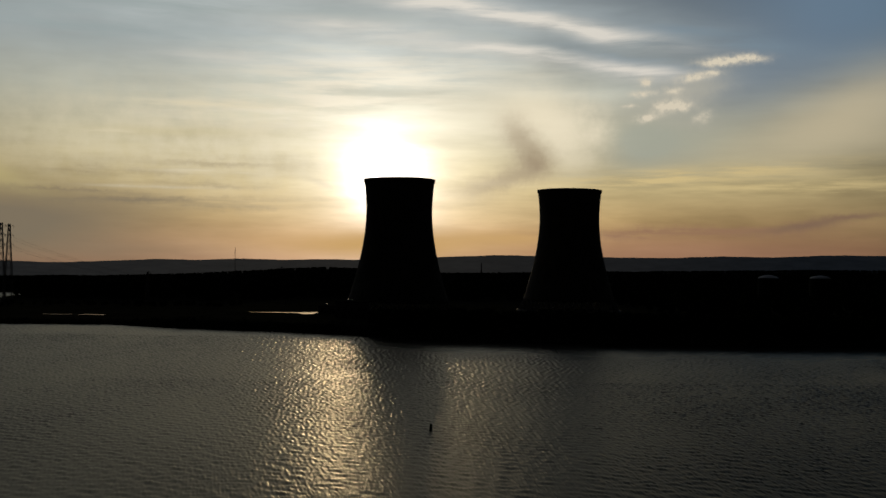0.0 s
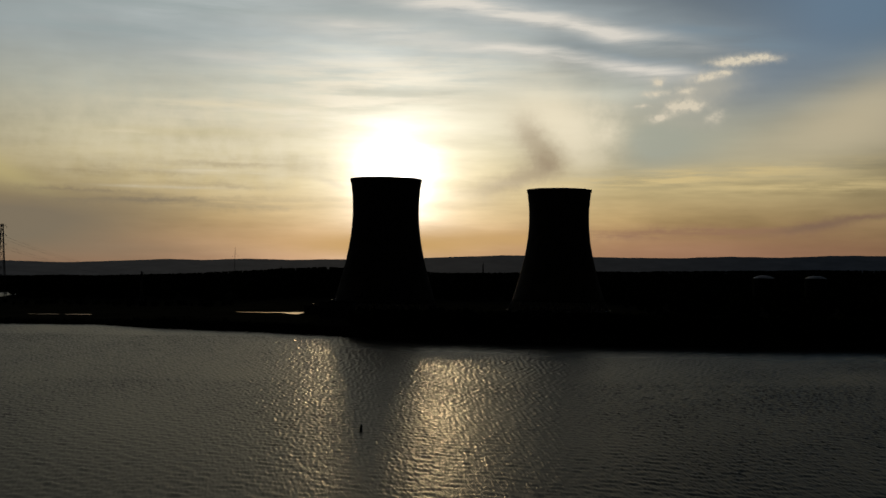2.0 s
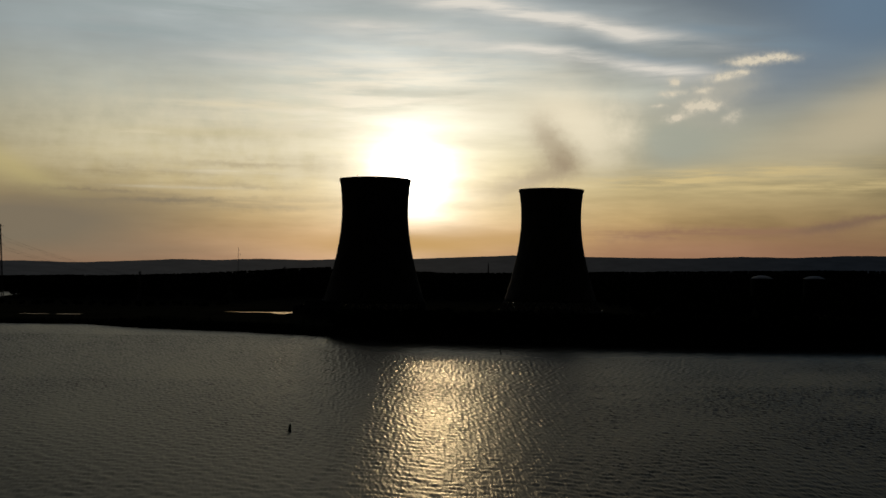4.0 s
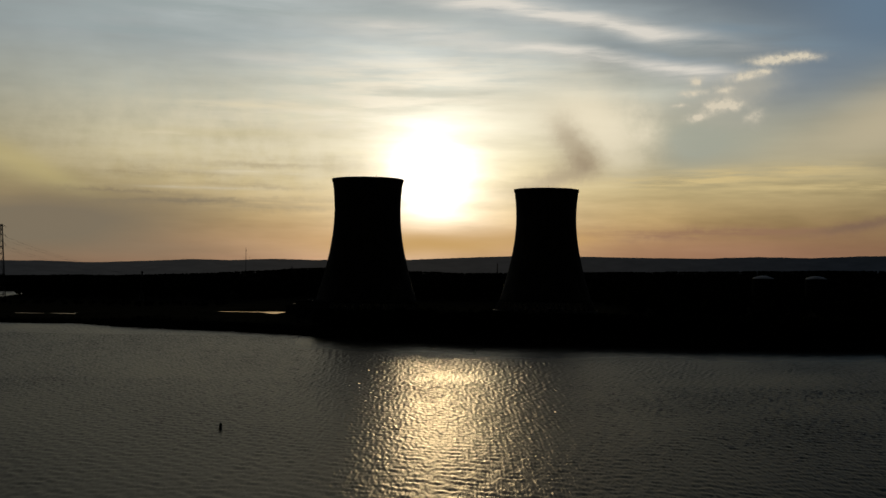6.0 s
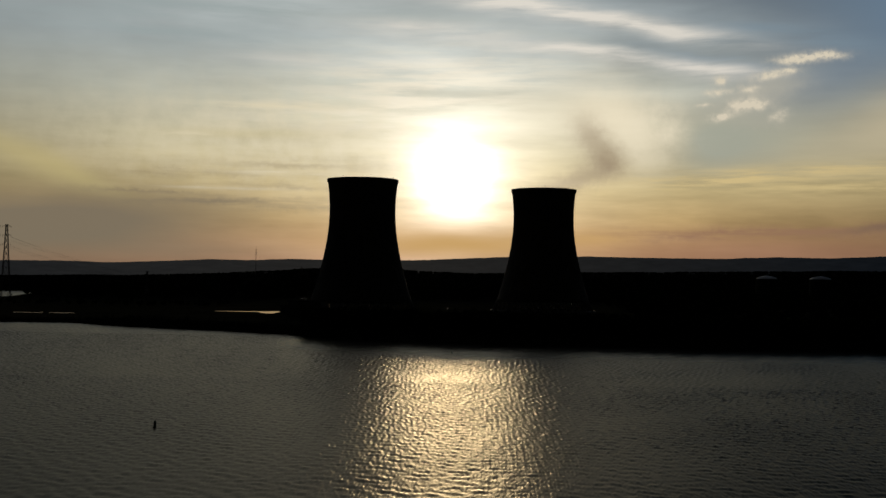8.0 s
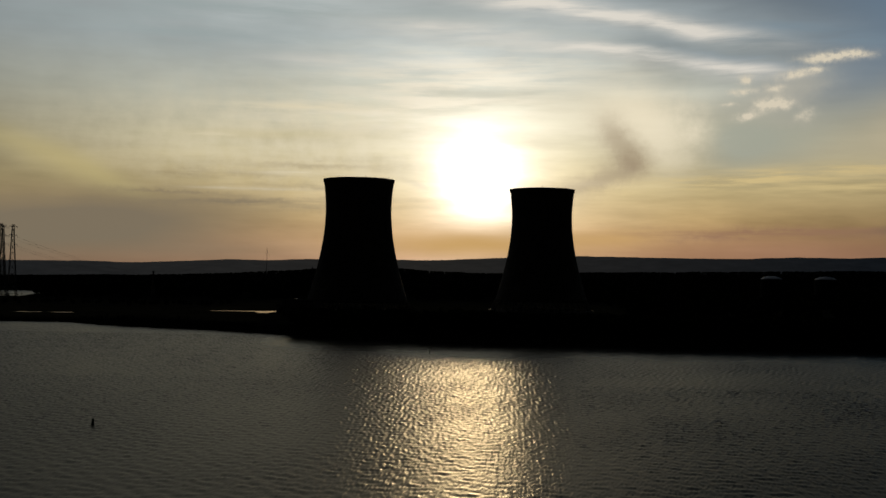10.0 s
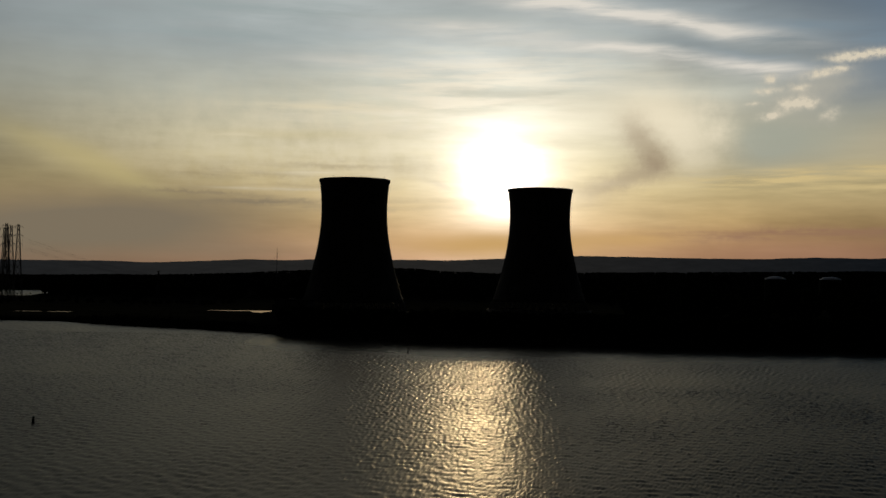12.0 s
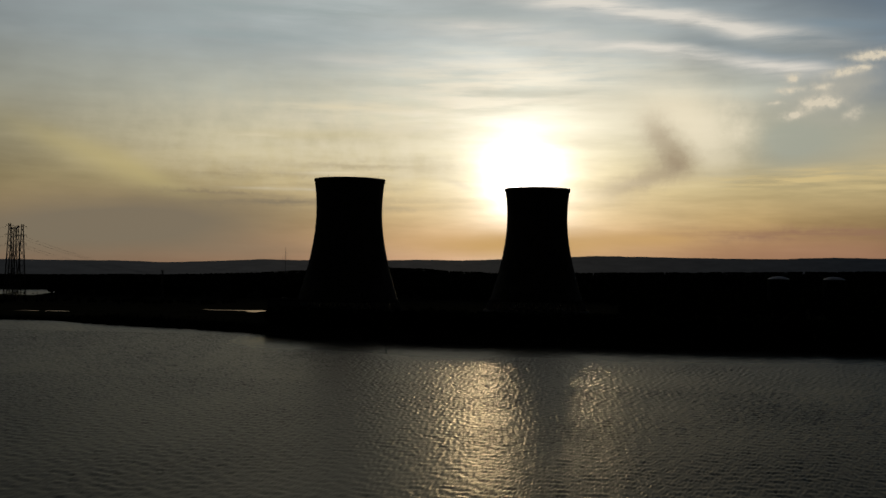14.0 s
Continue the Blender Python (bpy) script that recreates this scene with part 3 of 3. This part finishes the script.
# ---------------------------------------------------------------- domed tanks
def domed_tank():
    tank = thing("storage_tank", 0, 0, 0, "round dark tank with a pale shallow dome, beyond the trees", "tank", "pair of domed tanks")
    bm = bmesh.new()
    lathe(bm, [(0, -0.5), (12.2, -0.5), (12.2, 31.6), (12.5, 31.8), (12.5, 32.5), (12.2, 32.7), (0, 32.7)], 64)
    part("wall", bm, TANK_WALL, tank)
    bm = bmesh.new()
    cap = [(12.3 * math.sin(i / 12 * 1.0) / math.sin(1.0), 32.72 + 3.5 * (math.cos(i / 12 * 1.0) - math.cos(1.0)) / (1 - math.cos(1.0))) for i in range(13)]
    lathe(bm, cap, 64)
    part("dome", bm, DOME_PAINT, tank, "pale painted dome", True)
    return tank


tank = domed_tank()
tank.matrix_basis = pose(377.6, 1272, 5.9)
copy_thing(tank, pose(438.0, 1274, 6.1))


# ---------------------------------------------------------------- lattice pylons, mast and cables
def pylon(height, name="pylon"):
    """A tall four-legged lattice tower with three pairs of arms; foot at 0."""
    ob = thing(name, 0, 0, 0, "tall steel lattice transmission tower by the river", "pylon", "transmission towers")
    half = lambda z: 0.050 * height * max(0.0, 1 - z / height) ** 1.15 + min(1.0, 0.012 * height)
    levels = [height * (1 - (1 - i / 12) ** 1.25) for i in range(13)]
    for sx, sy in ((1, 1), (1, -1), (-1, -1), (-1, 1)):
        bm = bmesh.new()
        rings = []
        for z in levels:
            cx, cy = sx * half(z), sy * half(z)
            rings.append([bm.verts.new((cx + dx, cy + dy, z - (0.6 if z == 0 else 0))) for dx, dy in ((-0.25, -0.25), (0.25, -0.25), (0.25, 0.25), (-0.25, 0.25))])
        for lo, hi in zip(rings, rings[1:]):
            for i in range(4):
                bm.faces.new((lo[i], lo[(i + 1) % 4], hi[(i + 1) % 4], hi[i]))
        bm.faces.new(rings[0][::-1])
        bm.faces.new(rings[-1])
        part("leg", bm, STEEL, ob)
    for face in range(4):
        bm = bmesh.new()
        c, s = math.cos(face * math.pi / 2), math.sin(face * math.pi / 2)
        turned = lambda x, y, z: (c * x - s * y, s * x + c * y, z)
        for z0, z1 in zip(levels, levels[1:]):
            a, b = half(z0), half(z1)
            beam(bm, turned(-a, a, z0), turned(b, b, z1), 0.28)
            beam(bm, turned(a, a, z0), turned(-b, b, z1), 0.28)
            beam(bm, turned(-b, b, z1), turned(b, b, z1), 0.2)
        tagged(part("bracing", bm, STEEL, ob), kind="stuff")
    for z in (height * 0.74, height * 0.855, height * 0.97):
        for s in (-1, 1):
            bm = bmesh.new()
            for y in (-0.8, 0.8):
                beam(bm, (s * half(z), y * half(z), z), (s * 0.054 * height, 0, z + 0.3), 0.24)
            beam(bm, (s * half(z + 2), 0, z + 2.0), (s * 0.054 * height, 0, z + 0.3), 0.2)
            arm = part("arm", bm, STEEL, ob)
            bm = bmesh.new()
            lathe(bm, [(0, 0), (0.14, 0), (0.2, -0.5), (0.12, -0.6), (0.2, -1.1), (0.12, -1.2), (0.2, -1.7), (0, -1.8)], 8)
            part("insulator", bm, STEEL, arm).matrix_basis = pose(s * 0.0535 * height, 0, z + 0.2)
    return ob


# x, y and height of the tip
PYLONS = ((-454.3, 1126, 87.2), (-464.4, 1172, 87.9), (-560.8, 1340, 93.3), (-608.2, 1420, 94.8), (-628.6, 1450, 95.1), (-640.0, 1095, 88.0), (-350.0, 1300, 38.0))
for x, y, tip in PYLONS:
    z = ground_at(x, y)
    pylon(tip - z).matrix_basis = pose(x, y, z, 0, 0, 35)
for x, y, tip in ((-279.3, 1900, 47.5), (80.0, 2290, 60.5)):
    z = ground_at(x, y)
    tagged(pylon(tip - z), "smaller steel lattice transmission tower among far woods").matrix_basis = pose(x, y, z, 0, 0, 10)


def cable(a, b, sag):
    bm = bmesh.new()
    a, b = Vector(a), Vector(b)
    pts = [a.lerp(b, i / 20) - Vector((0, 0, sag * 4 * (i / 20) * (1 - i / 20))) for i in range(21)]
    for p, q in zip(pts, pts[1:]):
        beam(bm, p, q, 0.11)
    ob = part("cable", bm, WIRE, None)
    tagged(ob, "sagging overhead power cable between lattice towers", "cable", "overhead power cables")


def strung(p, q, sag, levels):
    """Pairs of cables between the arms of two pylons."""
    for f in levels:
        for s in (-4.5, 4.5):
            c, d = math.cos(radians(35)) * s, math.sin(radians(35)) * s
            zp, zq = ground_at(p[0], p[1]), ground_at(q[0], q[1])
            k = (q[2] - zq) / (p[2] - zp)
            cable((p[0] + c, p[1] + d, zp + (p[2] - zp) * f - 1.7), (q[0] + c * k, q[1] + d * k, zq + (q[2] - zq) * f - 1.7), sag)


strung(PYLONS[0], PYLONS[5], 4.0, (0.74, 0.855, 0.97))
strung(PYLONS[1], PYLONS[6], 4.0, (0.74, 0.855))


def radio_mast(height):
    ob = thing("radio_mast", 0, 0, 0, "slender guyed lattice radio mast on the far bank", "mast")
    bm = bmesh.new()
    for i in range(3):
        a = i * 2.094
        beam(bm, (0.9 * math.cos(a), 0.9 * math.sin(a), -0.4), (0.7 * math.cos(a), 0.7 * math.sin(a), height - 4), 0.13)
        for k in range(28):
            z0, z1 = (height - 5) * k / 28, (height - 5) * (k + 1) / 28
            b = a + 2.094 * (1 if k % 2 else -1)
            beam(bm, (0.85 * math.cos(a), 0.85 * math.sin(a), z0), (0.85 * math.cos(b), 0.85 * math.sin(b), z1), 0.1)
    part("lattice", bm, STEEL, ob)
    bm = bmesh.new()
    lathe(bm, [(0, height - 5), (0.3, height - 5), (0.2, height - 0.2), (0, height)], 8)
    part("aerial", bm, STEEL, ob)
    for i in range(3):
        a = i * 2.094 + 0.5
        bm = bmesh.new()
        for f in (0.5, 0.9):
            beam(bm, (0.7 * math.cos(a), 0.7 * math.sin(a), height * f), (38 * math.cos(a), 38 * math.sin(a), -0.3), 0.07)
        part("guy_cable", bm, WIRE, ob)
    return ob


z = ground_at(-359.6, 1896.2)
radio_mast(80.6 - z).matrix_basis = pose(-359.6, 1896.2, z)


# ---------------------------------------------------------------- buildings and basins beside the towers
def flat_building(x0, x1, y0, y1, top, label):
    z = ground_at((x0 + x1) / 2, (y0 + y1) / 2)
    ob = thing("plant_building", (x0 + x1) / 2, (y0 + y1) / 2, z, label, "building", "plant buildings")
    w, d, h = (x1 - x0) / 2, (y1 - y0) / 2, top - z
    bm = bmesh.new()
    box(bm, -w, w, -d, d, -0.5, h - 0.6, 0.08)
    part("wall", bm, CLADDING, ob)
    bm = bmesh.new()
    box(bm, -w - 0.35, w + 0.35, -d - 0.35, d + 0.35, h - 0.598, h, 0.06)
    roof = part("roof", bm, ROOF, ob, "flat felt roof with a low parapet")
    bm = bmesh.new()
    box(bm, -w * 0.4, -w * 0.1, -d * 0.3, d * 0.3, h, h + 1.3, 0.06)
    part("roof_vent", bm, CLADDING, roof)
    n = max(2, int(w / 2.5))
    for i in range(n):
        bm = bmesh.new()
        cx = -w + (i + 0.5) * 2 * w / n
        box(bm, cx - 0.9, cx + 0.9, -d - 0.06, -d + 0.1, h * 0.45, h * 0.45 + 1.6, 0.03)
        part("window", bm, ROOF, ob)
    bm = bmesh.new()
    box(bm, -w + 1.0, -w + 2.2, -d - 0.07, -d + 0.1, 0.0, 2.1, 0.03)
    part("door", bm, STEEL, ob)
    return ob


flat_building(-103.0, -88.5, 908, 936, 12.4, "low flat-roofed plant building beside the settling basin")
flat_building(-82.0, -56.0, 838, 862, 18.2, "taller flat-roofed plant building in front of the tower")


def sheet_of_water(name, outline, z, label):
    bm = bmesh.new()
    bm.faces.new([bm.verts.new((x, y, z)) for x, y in outline])
    ob = part(name, bm, STILL_WATER, None)
    return tagged(ob, label, "water", kind="structure")


sheet_of_water("basin_water", ((-104, 880), (-104, 930), (-122, 919), (-146, 916), (-160, 914), (-160, 911), (-146, 908), (-122, 908), (-112, 884)), 6.55, "still settling basin reflecting the bright sky")
sheet_of_water("inlet_water", ((-281, 909), (-281, 916), (-291, 918), (-303, 913), (-301, 909)), 3.0, "narrow backwater behind the river bank")
sheet_of_water("inlet_water", ((-307, 909), (-308, 913), (-322, 914), (-334, 912), (-330, 909)), 3.0, "narrow backwater behind the river bank")
for x, y, r in ((26.6, 1087, 0.8), (32.6, 1089, 0.9), (44.7, 1095, 1.0)):
    sheet_of_water("puddle", [(x + r * math.cos(a) * (1 + 0.2 * math.sin(3 * a)), y + 2.2 * r * math.sin(a)) for a in np.arange(0, 6.28, 0.52)], ground_at(x, y) + 0.12, "shallow puddle on the yard between the towers")


# ---------------------------------------------------------------- buoys
def buoy(tall):
    ob = thing("buoy", 0, 0, 0, "dark can-shaped channel buoy afloat on the river", "buoy", "channel buoys")
    bm = bmesh.new()
    lathe(bm, [(0, -0.6), (0.30, -0.5), (0.36, -0.1), (0.37, tall * 0.30), (0.35, tall * 0.62), (0.33, tall * 0.80), (0.28, tall * 0.88), (0.12, tall * 0.92), (0, tall * 0.92)], 24)
    body = part("body", bm, BUOY_PAINT, ob, smooth=True)
    bm = bmesh.new()
    lathe(bm, [(0.345, tall * 0.56), (0.365, tall * 0.56), (0.36, tall * 0.64), (0.345, tall * 0.64)], 24)
    part("band", bm, BUOY_BAND, body, "faded band round the can")
    bm = bmesh.new()
    lathe(bm, [(0, tall * 0.915), (0.10, tall * 0.92), (0.10, tall * 0.97), (0.13, tall * 0.975), (0.08, tall), (0, tall)], 12)
    part("lantern", bm, STEEL, body)
    bm = bmesh.new()
    lathe(bm, [(0.36, 0.02), (0.47, 0.0), (0.50, 0.09), (0.47, 0.18), (0.36, 0.16)], 24, closed=True)
    part("fender", bm, BUOY_PAINT, body, "rounded float collar", True)
    return ob


b = buoy(1.95)
b.matrix_basis = pose(-2.8, 288.9, 0, 0, 3, 0)
copy_thing(b, pose(59.7, 569.7, 0, 2, -2, 40))


# ---------------------------------------------------------------- trees
def tree(seed, height):
    """A tapered trunk with limbs, and a crown of small leaf clumps with gaps."""
    r = random.Random(seed)
    ob = thing("tree", 0, 0, 0, "dark leafy tree on the river bank", "tree", "bank trees")
    bm = bmesh.new()

    def limb(a, b, w0, w1):
        q = (b - a).to_track_quat("Z", "Y").to_matrix()
        lo = [bm.verts.new(a + q @ Vector((w0 * math.cos(i * 1.047), w0 * math.sin(i * 1.047), 0))) for i in range(6)]
        hi = [bm.verts.new(b + q @ Vector((w1 * math.cos(i * 1.047), w1 * math.sin(i * 1.047), 0))) for i in range(6)]
        for i in range(6):
            bm.faces.new((lo[i], lo[(i + 1) % 6], hi[(i + 1) % 6], hi[i]))

    fork = Vector((r.uniform(-0.3, 0.3), r.uniform(-0.3, 0.3), height * 0.4))
    limb(Vector((0, 0, -0.5)), fork, height * 0.03, height * 0.02)
    limb(fork, Vector((fork.x * 1.5, fork.y * 1.5, height * 0.85)), height * 0.02, height * 0.006)
    tips = [Vector((0, 0, height * 0.85))]
    for i in range(9):
        a = i * 2.4 + r.uniform(-0.4, 0.4)
        z0 = height * r.uniform(0.25, 0.6)
        reach = height * r.uniform(0.16, 0.30)
        tip = Vector((reach * math.cos(a), reach * math.sin(a), z0 + height * r.uniform(0.08, 0.28)))
        limb(Vector((0, 0, z0)), tip, height * 0.012, height * 0.004)
        tips.append(tip)
    part("trunk", bm, BARK, ob, "bare trunk and limbs")
    bm = bmesh.new()
    for tip in tips:
        for _ in range(26):
            c = tip + Vector((r.gauss(0, 1), r.gauss(0, 1), r.gauss(0, 0.8))) * height * 0.075
            s = height * r.uniform(0.018, 0.045)
            n = Euler((r.uniform(0, 6), r.uniform(0, 6), r.uniform(0, 6))).to_matrix()
            vs = [bm.verts.new(c + n @ Vector(v) * s) for v in ((1, 0.2, 0), (0.1, 0.9, 0.25), (-1, 0.1, 0), (0, -0.8, 0.2), (0, 0, 0.6))]
            for i in range(4):
                bm.faces.new((vs[i], vs[(i + 1) % 4], vs[4]))
    part("crown", bm, LEAF, ob, "ragged leafy crown")
    return ob


def row_of_trees():
    r = random.Random(11)
    kinds = [tree(s, 10.0) for s in range(5)]
    spots = []
    for i in range(210):                                         # along the steeper bank
        x = -45 + i * 2.0 + r.uniform(-1.5, 1.5)
        y = float(along(SHORE, x)) + r.uniform(9, 30)
        spots.append((x, y, r.uniform(0.9, 1.2) * (0.95 if x < -25 else 1.2 if x < 90 else 1.1)))
    for i in range(36):                                          # low scrub on the low bank
        x = -320 + i * 7.4 + r.uniform(-3, 3)
        spots.append((x, float(along(SHORE, x)) + r.uniform(8, 16), r.uniform(0.16, 0.3)))
    for i in range(30):                                          # round crowns before the back channel
        spots.append((-760 + i * 9 + r.uniform(-3, 3), 1408 + r.uniform(-25, 14), r.uniform(0.25, 0.5)))
    used = set()
    for i, (x, y, s) in enumerate(spots):
        m = pose(x, y, ground_at(x, y) - 0.1, 0, 0, r.uniform(0, 360)) @ Matrix.Diagonal((s * r.uniform(1.0, 1.3), s, s, 1))
        k = i % 5
        if k not in used:
            used.add(k)
            kinds[k].matrix_basis = m
        else:
            ob = copy_thing(kinds[k], m)
            ob.matrix_basis = m


row_of_trees()


def woodland(name, spots, clumps, label, full=1.0):
    """Many trees in one sheet of stuff: for each spot x, y, height, ragged clumps about a crown."""
    r = np.random.RandomState(len(spots))
    spots = np.array(spots)
    n = len(spots)
    z = land(spots[:, 0], spots[:, 1])
    h = spots[:, 2]
    u = r.normal(size=(n, clumps, 3))
    u /= np.linalg.norm(u, axis=2, keepdims=True)
    u *= r.uniform(0.35, 1.0, (n, clumps, 1))
    c = np.empty((n, clumps, 3))
    c[..., 0] = spots[:, None, 0] + u[..., 0] * h[:, None] * 0.34
    c[..., 1] = spots[:, None, 1] + u[..., 1] * h[:, None] * 0.34
    c[..., 2] = z[:, None] + h[:, None] * (0.56 + 0.44 * u[..., 2])
    c = c.reshape(-1, 3)
    s = np.repeat(h, clumps) * r.uniform(0.08, 0.17, n * clumps) * full
    shape = np.array([(1, 0.2, 0), (0.1, 0.9, 0.3), (-1, 0.1, 0), (0, -0.8, 0.2), (0, 0, 0.7)], float)
    ang = r.uniform(0, 6.28, (len(c), 2))
    ca, sa, cb, sb = np.cos(ang[:, 0]), np.sin(ang[:, 0]), np.cos(ang[:, 1]), np.sin(ang[:, 1])
    p = shape[None] * s[:, None, None]
    x1 = p[..., 0] * ca[:, None] - p[..., 1] * sa[:, None]
    y1 = p[..., 0] * sa[:, None] + p[..., 1] * ca[:, None]
    y2 = y1 * cb[:, None] - p[..., 2] * sb[:, None]
    z2 = y1 * sb[:, None] + p[..., 2] * cb[:, None]
    verts = (np.stack([x1, y2, z2], -1) + c[:, None]).reshape(-1, 3)
    base = np.arange(len(c))[:, None, None] * 5
    faces = (base + np.array([(0, 1, 4), (1, 2, 4), (2, 3, 4), (3, 0, 4)])[None]).reshape(-1, 3)
    ob = mesh_object(name, verts.tolist(), faces.tolist(), LEAF)
    tagged(ob, label, "woods", kind="stuff")


def plant_woods():
    r = np.random.RandomState(5)
    near, far, rise = [], [], []
    for _ in range(900):                                         # belt at the back of the island
        x = r.uniform(-546, 900)
        near.append((x, r.uniform(1380, 1482), r.uniform(11, 14.5)))
    for _ in range(700):                                         # woods on the island away from the plant
        x, y = r.uniform(190, 900), r.uniform(700, 1380)
        if not (330 < x < 490 and 1180 < y < 1320):
            near.append((x, y, r.uniform(9, 18)))
    for _ in range(380):
        x, y = r.uniform(-560, -200), r.uniform(930, 1180)
        if x < -430 or y > 1110:
            near.append((x, y, r.uniform(3, 6)))
    for _ in range(900):                                         # far bank
        x = r.uniform(-1300, 1300)
        y, h = r.uniform(1875, 1930), r.uniform(10, 18)
        on_rise = ease(np.hypot(x - CENTRE[0], y - CENTRE[1]), 1930, 2000)
        far.append((x, y, h + (3.8 - h) * float(on_rise)))
    for _ in range(5200):                                        # the rise behind it
        a, d = math.radians(r.uniform(-34, 30)), r.uniform(1985, 2110)
        rise.append((CENTRE[0] + d * math.sin(a), CENTRE[1] + d * math.cos(a), r.uniform(3.4, 4.4)))
    scrub = []
    for _ in range(1000):                                        # undergrowth on the steep bank
        x = r.uniform(-46, 380)
        scrub.append((x, float(along(SHORE, x)) + r.uniform(9, 30), r.uniform(6, 11)))
    for _ in range(420):                                         # low tufts at the water's edge
        x = r.uniform(-345, -70)
        scrub.append((x, float(along(SHORE, x)) + r.uniform(1, 7), r.uniform(0.7, 2.2)))
    woodland("bank_scrub", scrub, 36, "tangled dark scrub along the river bank", 1.8)
    woodland("island_woods", near, 44, "dark woods covering the river island", 1.4)
    woodland("far_bank_woods", far, 30, "dark woods along the far river bank")
    woodland("ridge_woods", rise, 20, "dark woods on the rise before the hills", 2.4)


plant_woods()
